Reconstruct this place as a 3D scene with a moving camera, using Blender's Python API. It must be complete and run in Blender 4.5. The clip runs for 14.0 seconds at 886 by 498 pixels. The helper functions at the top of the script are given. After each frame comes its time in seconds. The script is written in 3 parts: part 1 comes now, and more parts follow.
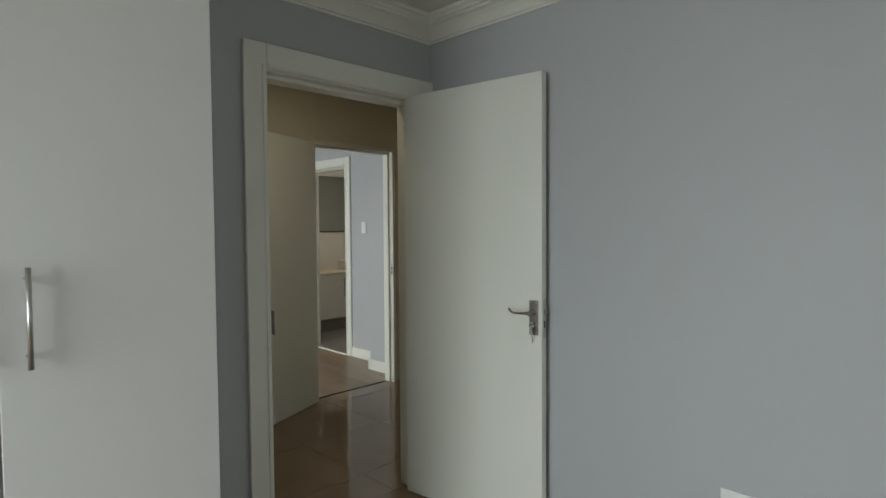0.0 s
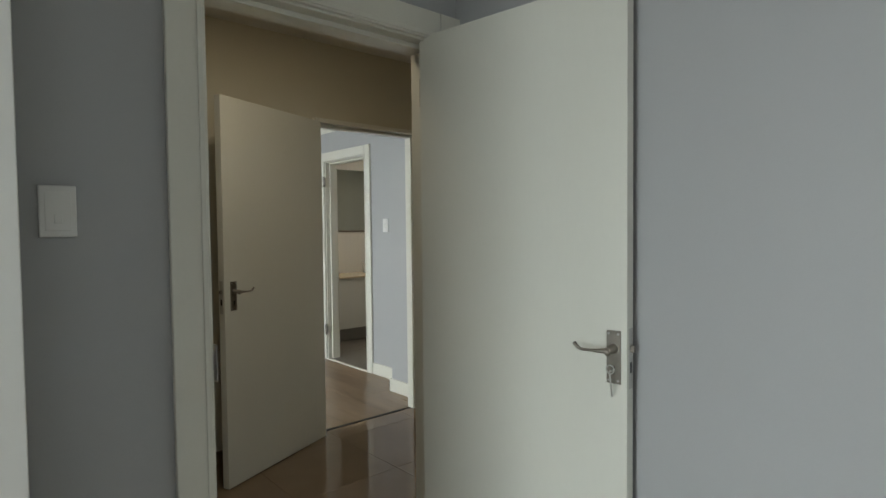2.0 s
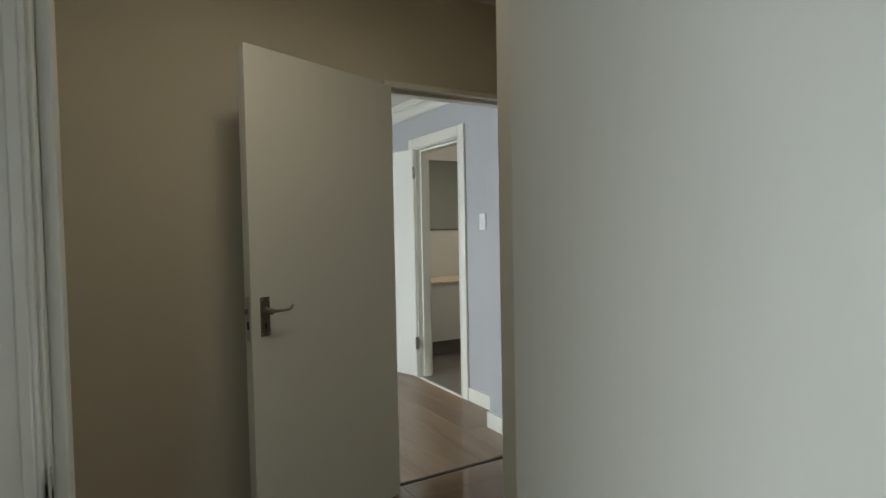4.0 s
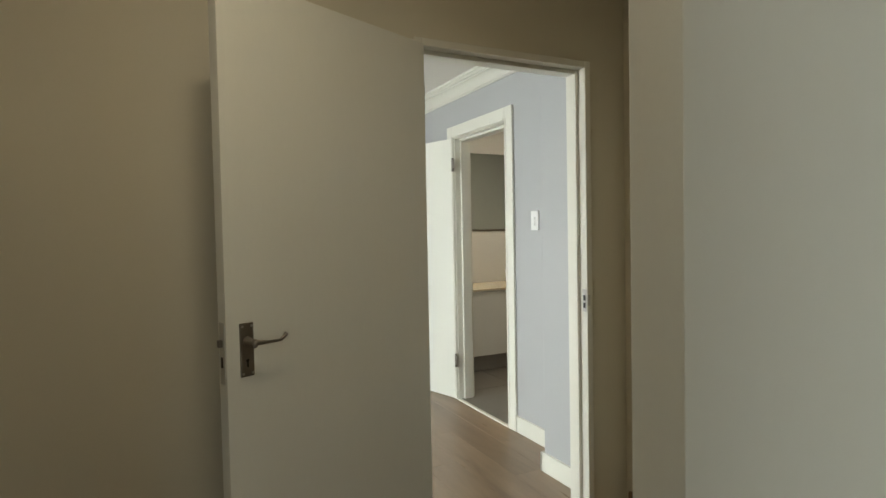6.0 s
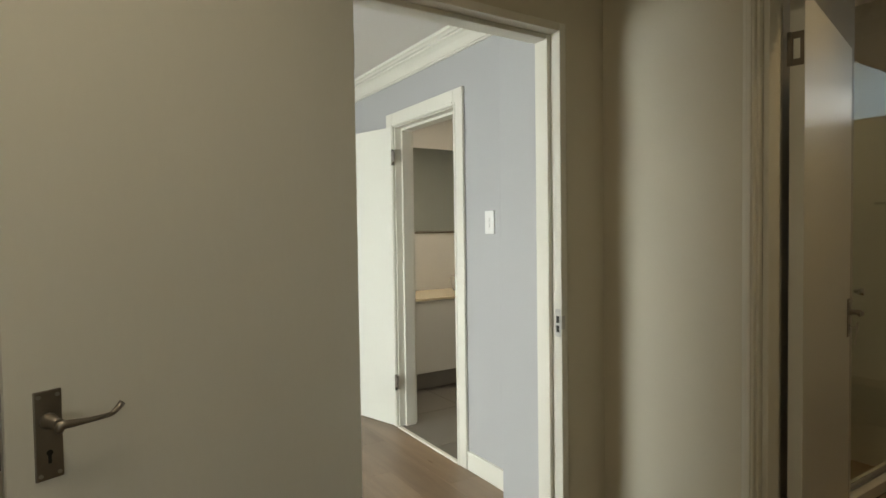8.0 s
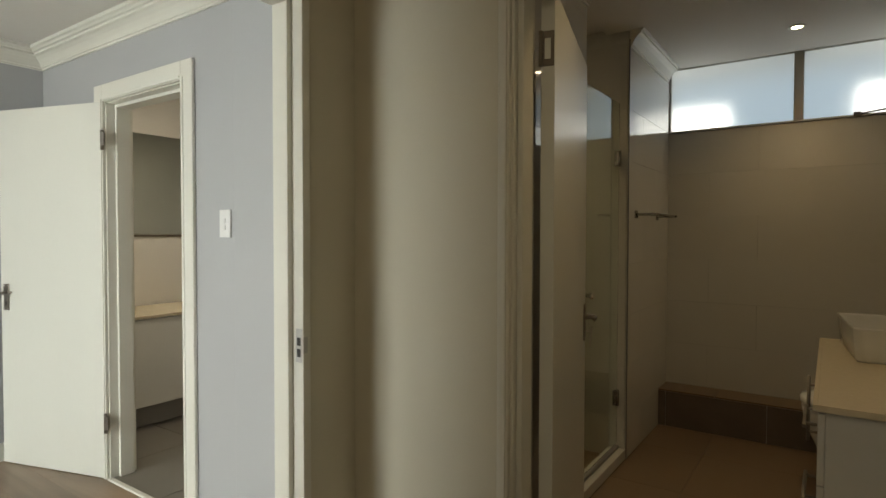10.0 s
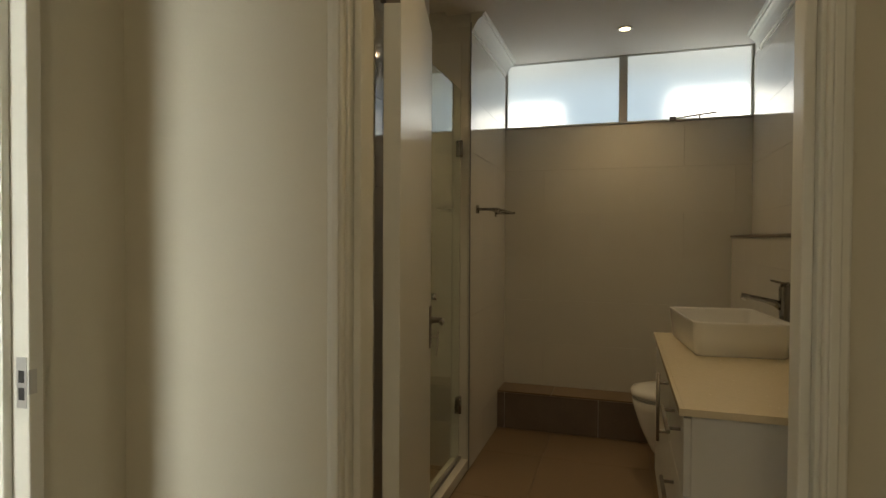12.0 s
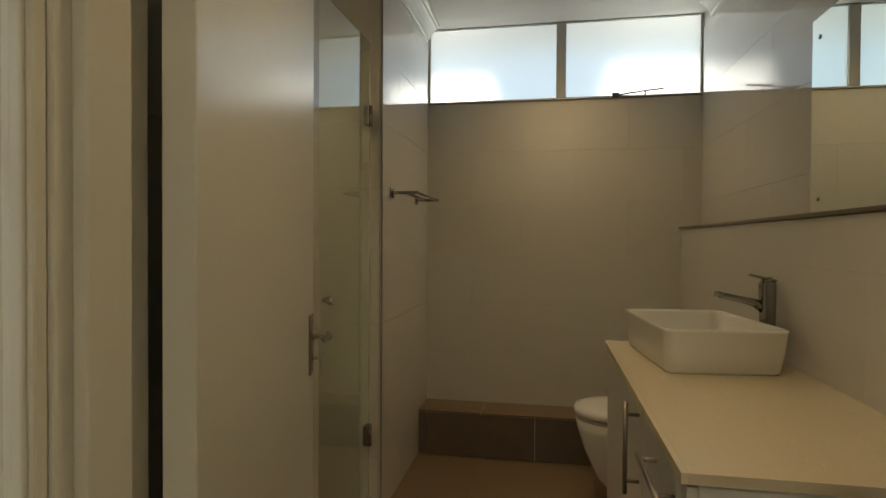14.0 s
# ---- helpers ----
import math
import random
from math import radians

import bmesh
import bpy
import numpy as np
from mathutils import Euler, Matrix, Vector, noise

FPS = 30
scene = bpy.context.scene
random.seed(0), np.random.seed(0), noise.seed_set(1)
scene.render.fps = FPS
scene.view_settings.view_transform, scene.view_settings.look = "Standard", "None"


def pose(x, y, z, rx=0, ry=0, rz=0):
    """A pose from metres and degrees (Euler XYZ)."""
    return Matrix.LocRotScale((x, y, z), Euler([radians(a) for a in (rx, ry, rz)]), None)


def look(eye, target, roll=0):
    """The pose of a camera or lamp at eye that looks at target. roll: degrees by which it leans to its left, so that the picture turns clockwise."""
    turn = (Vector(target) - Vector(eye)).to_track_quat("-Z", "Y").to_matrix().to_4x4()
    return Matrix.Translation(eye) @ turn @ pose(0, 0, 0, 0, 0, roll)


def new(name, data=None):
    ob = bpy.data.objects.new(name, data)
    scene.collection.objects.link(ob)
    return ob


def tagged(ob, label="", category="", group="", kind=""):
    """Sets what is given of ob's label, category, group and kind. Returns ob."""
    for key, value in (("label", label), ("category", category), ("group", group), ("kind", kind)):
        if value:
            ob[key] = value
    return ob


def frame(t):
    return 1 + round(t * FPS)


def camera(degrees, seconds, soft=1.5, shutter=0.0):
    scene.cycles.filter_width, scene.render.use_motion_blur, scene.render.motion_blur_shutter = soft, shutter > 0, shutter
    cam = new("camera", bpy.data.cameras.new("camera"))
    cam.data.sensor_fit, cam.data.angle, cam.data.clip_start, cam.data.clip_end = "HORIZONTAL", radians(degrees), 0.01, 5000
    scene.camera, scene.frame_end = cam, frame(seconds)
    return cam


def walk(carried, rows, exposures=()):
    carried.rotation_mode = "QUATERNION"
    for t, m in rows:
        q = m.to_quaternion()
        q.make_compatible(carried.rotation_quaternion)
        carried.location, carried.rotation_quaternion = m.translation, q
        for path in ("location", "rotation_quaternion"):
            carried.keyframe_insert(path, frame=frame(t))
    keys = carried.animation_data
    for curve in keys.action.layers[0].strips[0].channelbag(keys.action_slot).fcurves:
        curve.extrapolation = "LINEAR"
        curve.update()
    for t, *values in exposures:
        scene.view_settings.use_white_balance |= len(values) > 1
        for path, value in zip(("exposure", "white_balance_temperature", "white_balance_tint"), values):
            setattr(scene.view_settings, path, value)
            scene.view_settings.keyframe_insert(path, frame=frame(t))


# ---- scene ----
cam = camera(76.1, 14.0)
PATH = [
    (0, (-0.3, -0.14, 1.376), (1.115, 1.271, 1.298), -0.4),
    (0.5, (-0.188, -0.001, 1.362), (1.219, 1.419, 1.289), -0.4),
    (1, (-0.009, 0.155, 1.356), (1.377, 1.595, 1.281), -0.2),
    (1.5, (0.162, 0.277, 1.366), (1.519, 1.744, 1.282), -0.7),
    (2, (0.304, 0.438, 1.347), (1.626, 1.937, 1.273), -0.6),
    (2.5, (0.472, 0.624, 1.358), (1.746, 2.163, 1.284), -0.7),
    (3, (0.657, 0.814, 1.344), (1.873, 2.4, 1.267), -1.1),
    (3.5, (0.832, 0.99, 1.34), (1.946, 2.65, 1.266), -1.2),
    (4, (0.93, 1.141, 1.33), (1.936, 2.868, 1.258), -1.1),
    (6.5, (1.303, 1.859, 1.327), (2.185, 3.653, 1.261), -1.1),
    (7, (1.377, 2.006, 1.336), (2.276, 3.791, 1.269), -0.9),
    (7.2, (1.404, 2.056, 1.338), (2.312, 3.837, 1.27), -1.0),
    (9.3, (1.659, 2.34, 1.337), (3.142, 3.68, 1.283), 0.1),
    (9.5, (1.7, 2.35, 1.337), (3.235, 3.631, 1.283), 0.1),
    (10, (1.776, 2.407, 1.329), (3.426, 3.537, 1.279), 0.1),
    (10.5, (1.853, 2.481, 1.321), (3.593, 3.465, 1.276), 0.3),
    (11, (1.909, 2.54, 1.309), (3.722, 3.383, 1.271), 0.3),
    (11.5, (1.985, 2.565, 1.299), (3.856, 3.27, 1.26), 0.4),
    (12, (2.112, 2.587, 1.286), (4.018, 3.191, 1.249), 0.3),
    (12.5, (2.274, 2.593, 1.269), (4.201, 3.128, 1.238), 0.4),
    (13, (2.399, 2.603, 1.254), (4.341, 3.079, 1.224), 0.3),
    (13.5, (2.551, 2.629, 1.239), (4.507, 3.048, 1.209), 0.3),
    (14, (2.703, 2.66, 1.229), (4.669, 3.025, 1.201), 0.3),
]
walk(cam, [(t, look(eye, target, roll)) for t, eye, target, roll in PATH],
     [(0, -0.46, 6800, 9), (1.5, -0.36, 6850, 9), (3, -0.20, 6750, 9.5), (4, -0.20, 6600, 9.5), (6.5, 0.32, 7250, 8.5), (9.5, 0.10, 7400, 10), (10.5, 0.06, 7500, 10), (12, 0.50, 7650, 10), (14, 0.82, 7400, 9.5)])

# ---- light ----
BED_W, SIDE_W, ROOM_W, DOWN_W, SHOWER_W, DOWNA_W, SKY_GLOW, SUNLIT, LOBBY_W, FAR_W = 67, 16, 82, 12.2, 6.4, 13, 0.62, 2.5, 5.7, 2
world = bpy.data.worlds.new("world")
scene.world = world
world.use_nodes = True
wn = world.node_tree
sky = wn.nodes.new("ShaderNodeTexSky")
sky.sky_type, sky.sun_disc, sky.sun_elevation, sky.sun_rotation = "NISHITA", False, radians(50), radians(180)
wn.nodes["Background"].inputs[1].default_value = 0.1
wn.links.new(sky.outputs[0], wn.nodes["Background"].inputs[0])


def lamp(name, kind, m, energy, color, **settings):
    data = bpy.data.lights.new(name, kind)
    data.energy, data.color = energy, color
    if kind == "AREA":
        data.shape, data.size, data.size_y, data.spread = "RECTANGLE", settings["size"], settings["size_y"], radians(settings.get("spread", 180))
    elif kind == "SPOT":
        data.spot_size, data.spot_blend, data.shadow_soft_size = radians(settings["cone"]), settings.get("blend", 0.7), settings.get("soft", 0.03)
    else:
        data.angle = radians(0.5)
    ob = new(name, data)
    ob.matrix_world = m
    return ob


lamp("sun", "SUN", look((0, -20, 24), (0, 0, 0)), 3.0, (1, 0.95, 0.88))
DAY = (0.84, 0.94, 1.0)
lamp("bedroom_window_light", "AREA", look((-2.66, 0.55, 1.2), (1.7, 0.25, -1.0)), BED_W, DAY, size=1.5, size_y=1.9, spread=130)
# fill added at an unseen side window to brighten the bedroom's door wall
lamp("bedroom_side_fill_light", "AREA", look((-0.6, -3.16, 1.5), (0.4, 2.0, 0.6)), SIDE_W, DAY, size=1.3, size_y=1.2, spread=165)
lamp("far_room_window_light", "AREA", look((-0.86, 4.80, 1.3), (3.2, 4.9, -0.4)), ROOM_W, (0.85, 0.94, 1.0), size=1.9, size_y=1.4, spread=150)

# ---- materials ----


def shader(name, color, rough=0.5, metal=0.0, vary=0.06, scale=6.0, bump=0.05, bump_scale=60.0, spread=0.0, coat=0.0, stretch=(1, 1, 1)):
    """A painted, tiled or metal surface with large and fine variation."""
    m = bpy.data.materials.new(name)
    m.use_nodes = True
    nt, L = m.node_tree, m.node_tree.links
    b = nt.nodes["Principled BSDF"]
    co = nt.nodes.new("ShaderNodeTexCoord")
    mp = nt.nodes.new("ShaderNodeMapping")
    mp.inputs["Scale"].default_value = stretch
    L.new(co.outputs["Object"], mp.inputs[0])
    big = nt.nodes.new("ShaderNodeTexNoise")
    big.inputs["Scale"].default_value, big.inputs["Detail"].default_value = scale, 5
    L.new(mp.outputs[0], big.inputs["Vector"])
    fine = nt.nodes.new("ShaderNodeTexNoise")
    fine.inputs["Scale"].default_value, fine.inputs["Detail"].default_value = bump_scale, 4
    L.new(mp.outputs[0], fine.inputs["Vector"])
    add = nt.nodes.new("ShaderNodeMath")
    add.operation = "MULTIPLY_ADD"
    L.new(fine.outputs["Fac"], add.inputs[0])
    add.inputs[1].default_value = 0.35
    L.new(big.outputs["Fac"], add.inputs[2])
    mr = nt.nodes.new("ShaderNodeMapRange")
    mr.inputs["From Min"].default_value, mr.inputs["From Max"].default_value = 0.35, 1.0
    mr.inputs["To Min"].default_value, mr.inputs["To Max"].default_value = 1 - vary, 1 + vary
    L.new(add.outputs[0], mr.inputs["Value"])
    val = mr.outputs[0]
    if spread:
        oi = nt.nodes.new("ShaderNodeObjectInfo")
        r = nt.nodes.new("ShaderNodeMapRange")
        r.inputs["To Min"].default_value, r.inputs["To Max"].default_value = 1 - spread, 1 + spread
        L.new(oi.outputs["Random"], r.inputs["Value"])
        mu = nt.nodes.new("ShaderNodeMath")
        mu.operation = "MULTIPLY"
        L.new(val, mu.inputs[0])
        L.new(r.outputs[0], mu.inputs[1])
        val = mu.outputs[0]
        off = nt.nodes.new("ShaderNodeVectorMath")
        off.operation = "SCALE"
        off.inputs[0].default_value = (37.0, 91.0, 13.0)
        L.new(oi.outputs["Random"], off.inputs["Scale"])
        L.new(off.outputs[0], mp.inputs["Location"])
    hsv = nt.nodes.new("ShaderNodeHueSaturation")
    hsv.inputs["Color"].default_value = (*color, 1)
    L.new(val, hsv.inputs["Value"])
    L.new(hsv.outputs[0], b.inputs["Base Color"])
    rr = nt.nodes.new("ShaderNodeMapRange")
    rr.inputs["To Min"].default_value, rr.inputs["To Max"].default_value = rough * 0.8, min(1, rough * 1.2)
    L.new(big.outputs["Fac"], rr.inputs["Value"])
    L.new(rr.outputs[0], b.inputs["Roughness"])
    b.inputs["Metallic"].default_value = metal
    b.inputs["Coat Weight"].default_value = coat
    b.inputs["Coat Roughness"].default_value = 0.08
    bp = nt.nodes.new("ShaderNodeBump")
    bp.inputs["Strength"].default_value, bp.inputs["Distance"].default_value = bump, 0.004
    L.new(fine.outputs["Fac"], bp.inputs["Height"])
    L.new(bp.outputs[0], b.inputs["Normal"])
    return m


def wood(name, dark, light, rough):
    """Laminate planks: grain stretched along y, each plank of its own tone."""
    m = shader(name, light, rough, vary=0.1, scale=5, bump=0.06, bump_scale=30, spread=0.07, stretch=(0.7, 5, 1))
    nt, L = m.node_tree, m.node_tree.links
    hsv = next(n for n in nt.nodes if n.type == "HUE_SAT")
    w = nt.nodes.new("ShaderNodeTexNoise")
    w.inputs["Scale"].default_value, w.inputs["Detail"].default_value, w.inputs["Distortion"].default_value = 1.5, 5, 0.8
    mp = next(n for n in nt.nodes if n.type == "MAPPING")
    L.new(mp.outputs[0], w.inputs["Vector"])
    ramp = nt.nodes.new("ShaderNodeValToRGB")
    ramp.color_ramp.elements[0].color, ramp.color_ramp.elements[1].color = (*dark, 1), (*light, 1)
    ramp.color_ramp.elements[0].position, ramp.color_ramp.elements[1].position = 0.25, 0.75
    L.new(w.outputs["Fac"], ramp.inputs[0])
    L.new(ramp.outputs[0], hsv.inputs["Color"])
    return m


def glass(name, rough, color=(1, 1, 1), ior=1.45, ripple=0.0):
    m = bpy.data.materials.new(name)
    m.use_nodes = True
    nt = m.node_tree
    b = nt.nodes["Principled BSDF"]
    b.inputs["Base Color"].default_value = (*color, 1)
    b.inputs["Roughness"].default_value = rough
    b.inputs["Transmission Weight"].default_value = 1
    b.inputs["IOR"].default_value = ior
    if ripple:
        n = nt.nodes.new("ShaderNodeTexNoise")
        n.inputs["Scale"].default_value = 130
        co = nt.nodes.new("ShaderNodeTexCoord")
        nt.links.new(co.outputs["Object"], n.inputs["Vector"])
        bp = nt.nodes.new("ShaderNodeBump")
        bp.inputs["Strength"].default_value, bp.inputs["Distance"].default_value = ripple, 0.003
        nt.links.new(n.outputs["Fac"], bp.inputs["Height"])
        nt.links.new(bp.outputs[0], b.inputs["Normal"])
    return m


def glow(name, color, strength):
    m = bpy.data.materials.new(name)
    m.use_nodes = True
    b = m.node_tree.nodes["Principled BSDF"]
    b.inputs["Base Color"].default_value = (0.8, 0.8, 0.8, 1)
    b.inputs["Emission Color"].default_value = (*color, 1)
    b.inputs["Emission Strength"].default_value = strength
    return m


GREY = shader("grey wall paint", (0.405, 0.412, 0.42), 0.6, vary=0.03, scale=1.5, bump=0.06, bump_scale=140)
CREAM = shader("cream wall paint", (0.61, 0.573, 0.468), 0.6, vary=0.03, scale=1.5, bump=0.06, bump_scale=140)
CEIL = shader("ceiling paint", (0.72, 0.70, 0.66), 0.8, vary=0.03, scale=2, bump=0.05, bump_scale=120)
WHITE = shader("white trim paint", (0.70, 0.69, 0.62), 0.35, vary=0.03, scale=3, bump=0.05, bump_scale=90)
LEAF = shader("white door paint", (0.70, 0.70, 0.64), 0.32, vary=0.03, scale=2, bump=0.04, bump_scale=70, stretch=(1, 1, 0.3))
MELAMINE = shader("white melamine", (0.68, 0.68, 0.65), 0.4, vary=0.03, scale=2, bump=0.02)
TILE = shader("white glazed tile", (0.62, 0.61, 0.57), 0.05, vary=0.03, scale=2, bump=0.004, bump_scale=5, spread=0.015)
TILE2 = shader("satin pale tile", (0.66, 0.64, 0.60), 0.3, vary=0.03, scale=2, bump=0.01, bump_scale=9)
GROUT = shader("grout", (0.61, 0.60, 0.56), 0.85, vary=0.1, scale=20)
FLOORGROUT = shader("brown floor grout", (0.185, 0.138, 0.095), 0.85, vary=0.1, scale=20)
DARKTILE = shader("dark brown tile", (0.15, 0.115, 0.095), 0.3, vary=0.15, scale=7, bump=0.08, bump_scale=50, spread=0.06)
FLOORTILE = shader("polished beige floor tile", (0.215, 0.152, 0.099), 0.07, vary=0.08, scale=3, bump=0.012, bump_scale=6, spread=0.04)
BATHFLOOR = shader("matt beige floor tile", (0.215, 0.148, 0.092), 0.4, vary=0.08, scale=4, bump=0.05, bump_scale=40, spread=0.04)
GREYFLOOR = shader("grey-brown floor tile", (0.175, 0.162, 0.142), 0.4, vary=0.08, scale=4, bump=0.05, bump_scale=40, spread=0.04)
PLANK = wood("oak laminate", (0.15, 0.098, 0.062), (0.29, 0.20, 0.128), 0.3)
STEEL = shader("brushed steel", (0.55, 0.54, 0.52), 0.32, metal=1, vary=0.06, scale=30, bump=0.05, bump_scale=200)
NICKEL = shader("satin nickel", (0.29, 0.265, 0.235), 0.38, metal=1, vary=0.08, scale=20, bump=0.06, bump_scale=120)
CHROME = shader("chrome", (0.75, 0.75, 0.75), 0.08, metal=1, vary=0.02, bump=0.0)
FRAMEALU = shader("pale coated aluminium", (0.50, 0.49, 0.46), 0.45, vary=0.05, scale=8, bump=0.02)
ALU = shader("grey aluminium", (0.28, 0.28, 0.28), 0.4, metal=0.6, vary=0.05, bump=0.03)
HINGE = shader("dull bronze hinge metal", (0.17, 0.145, 0.115), 0.55, metal=0.8, vary=0.08, scale=20, bump=0.04, bump_scale=120)
DARKCHROME = shader("dark chrome", (0.34, 0.33, 0.31), 0.15, metal=1, vary=0.05, bump=0.0)
CERAMIC = shader("white ceramic", (0.74, 0.74, 0.72), 0.07, vary=0.01, scale=3, bump=0.0)
STONE = shader("cream stone top", (0.68, 0.60, 0.44), 0.25, vary=0.02, scale=90, bump=0.02, bump_scale=200)
PLASTIC = shader("white plastic", (0.74, 0.74, 0.72), 0.3, vary=0.01, bump=0.0)
DARK = shader("dark slot", (0.015, 0.014, 0.012), 0.6, vary=0.1)
STRIP = shader("brown metal strip", (0.17, 0.14, 0.10), 0.35, metal=0.5, vary=0.05)
PLINTH = shader("grey plinth board", (0.30, 0.29, 0.27), 0.5, vary=0.05)
MIRROR = shader("mirror silver", (0.80, 0.86, 0.82), 0.01, metal=1, vary=0.0, bump=0.0)
FROST = glass("obscure glass", 0.5, (0.93, 0.97, 0.98), ripple=0.4)
CLEAR = glass("clear glass", 0.0, (0.88, 0.96, 0.90))
BULB = glow("lit bulb", (1.0, 0.86, 0.62), 25)

# ---- mesh helpers ----


def box(bm, x0, x1, y0, y1, z0, z1, bevel=0.0):
    vs = [bm.verts.new((x, y, z)) for x in (x0, x1) for y in (y0, y1) for z in (z0, z1)]
    fs = [bm.faces.new([vs[i] for i in q]) for q in ((0, 1, 3, 2), (4, 6, 7, 5), (0, 4, 5, 1), (2, 3, 7, 6), (0, 2, 6, 4), (1, 5, 7, 3))]
    if bevel:
        es = list({e for f in fs for e in f.edges})
        bmesh.ops.bevel(bm, geom=es, offset=bevel, segments=2, affect="EDGES", profile=0.5)
    return bm


def tube(bm, pts, radius, n=12, radii=None):
    """A round bar along points, with closed ends."""
    rings, P = [], [Vector(p) for p in pts]
    for i, p in enumerate(P):
        d = (P[min(i + 1, len(P) - 1)] - P[max(i - 1, 0)]).normalized()
        a = d.orthogonal().normalized() if i == 0 else (a - d * a.dot(d)).normalized()
        c, r = d.cross(a), (radii[i] if radii else radius)
        rings.append([bm.verts.new(p + (a * math.cos(k * math.tau / n) + c * math.sin(k * math.tau / n)) * r) for k in range(n)])
    for r0, r1 in zip(rings, rings[1:]):
        for k in range(n):
            bm.faces.new((r0[k], r0[(k + 1) % n], r1[(k + 1) % n], r1[k])).smooth = True
    bm.faces.new(rings[0][::-1])
    bm.faces.new(rings[-1])
    return bm


def B():
    return bmesh.new()


def part(name, bm, material, parent=None, label=""):
    bmesh.ops.recalc_face_normals(bm, faces=bm.faces)
    me = bpy.data.meshes.new(name)
    bm.to_mesh(me)
    bm.free()
    me.materials.append(material)
    ob = new(name, me)
    ob.parent = parent
    if label:
        ob["label"] = label
    return ob


def thing(name, m, label, category, group=""):
    ob = new(name)
    ob.matrix_world = m
    ob.empty_display_size = 0.1
    return tagged(ob, label, category, group)


def structure(name, bm, material, label=""):
    return tagged(part(name, bm, material), label, name.split("_")[0], kind="structure")


def slab(bm, axis, at, thick, a0, a1, z0, z1, holes=()):
    """A wall with holes. axis 'x': runs along x, from y = at to at + thick; holes: (a0, a1, z0, z1)."""
    cuts = sorted({a0, a1, *(h[0] for h in holes), *(h[1] for h in holes)})
    for p, q in zip(cuts, cuts[1:]):
        spans, lo = [], z0
        for h in sorted((h for h in holes if h[0] <= p and h[1] >= q), key=lambda h: h[2]):
            if h[2] > lo:
                spans.append((lo, h[2]))
            lo = h[3]
        if lo < z1:
            spans.append((lo, z1))
        for s, e in spans:
            if axis == "x":
                box(bm, p, q, at, at + thick, s, e)
            else:
                box(bm, at, at + thick, p, q, s, e)
    bmesh.ops.remove_doubles(bm, verts=bm.verts, dist=1e-5)
    return bm


H = 2.55
ROOM_H = 2.44
# ---- walls: bedroom, lobby, far room, bathroom, second bathroom ----
structure("wall_1", slab(B(), "x", 2.023, 0.072, -2.7, 1.781, 0, H, [(0.82, 1.708, 0, 2.05)]), GREY, "grey painted bedroom wall with a doorway")
structure("wall_2", slab(B(), "x", 2.095, 0.055, -0.6, 3.172, 0, H, [(0.82, 1.708, 0, 2.05)]), CREAM, "cream painted lobby wall with a doorway")
structure("wall_3", slab(B(), "y", 1.781, 0.14, -3.2, 2.095, 0, H), GREY, "plain grey painted bedroom wall")
structure("wall_4", slab(B(), "x", -3.34, 0.14, -2.84, 1.921, 0, H, [(-1.3, 0.1, 0.9, 2.15)]), GREY, "grey painted wall with a window opening")
structure("wall_5", slab(B(), "y", -2.84, 0.14, -3.2, 2.095, 0, H, [(-0.25, 1.35, 0.1, 2.15)]), GREY, "grey painted wall with a wide window opening")
structure("wall_6", slab(B(), "y", -0.72, 0.12, 2.15, 3.72, 0, H), CREAM, "plain cream painted wall")
structure("wall_7", slab(B(), "x", 3.72, 0.035, -0.72, 3.2, 0, H, [(2.10, 2.944, 0, 2.06)]), CREAM, "cream painted lobby wall with a doorway")
structure("wall_8", slab(B(), "x", 3.755, 0.035, -0.9, 3.29, 0, H, [(2.10, 2.944, 0, 2.06)]), GREY, "grey painted wall with a doorway")
structure("wall_9", slab(B(), "y", 3.172, 0.028, 2.15, 3.72, 0, H, [(2.255, 3.157, 0, 2.06)]), CREAM, "cream painted lobby wall with a doorway")
structure("wall_10", slab(B(), "y", 3.20, 0.10, 1.81, 3.755, 0, H, [(2.255, 3.157, 0, 2.06)]), TILE, "tiled bathroom wall with a doorway")
structure("wall_11", slab(B(), "y", 3.27, 0.065, 4.22, 6.40, 0, H, [(4.855, 5.645, 0, 2.06)]), GREY, "grey painted wall with a doorway")
structure("wall_12", slab(B(), "y", 3.335, 0.05, 3.79, 7.0, 0, H, [(4.855, 5.645, 0, 2.06)]), TILE2, "pale wall with a doorway")
structure("wall_13", box(B(), 3.06, 3.335, 3.79, 4.22, 0, H, 0.006), GREY, "grey painted wall pier")
structure("wall_14", slab(B(), "x", 6.40, 0.17, -0.9, 3.335, 0, H), GREY, "plain grey painted wall")
structure("wall_15", slab(B(), "y", -1.02, 0.12, 3.755, 6.57, 0, H, [(3.83, 5.77, 0.6, 2.15)]), GREY, "grey painted wall with a window opening")
structure("wall_16", slab(B(), "x", 1.69, 0.112, 3.136, 6.236, 0, H), GROUT, "bathroom wall behind the tiles")
structure("wall_17", slab(B(), "x", 1.802, 0.112, 3.256, 6.108, 0, 1.30), GROUT, "boxed-out half wall behind the tiles")
structure("wall_18", slab(B(), "y", 6.124, 0.112, 1.802, 3.53, 0, H, [(1.812, 3.388, 2.072, 2.525)]), GROUT, "bathroom wall under a high window")
structure("wall_19", slab(B(), "x", 3.398, 0.132, 3.256, 4.435, 0, H), GROUT, "bathroom wall behind the tiles")
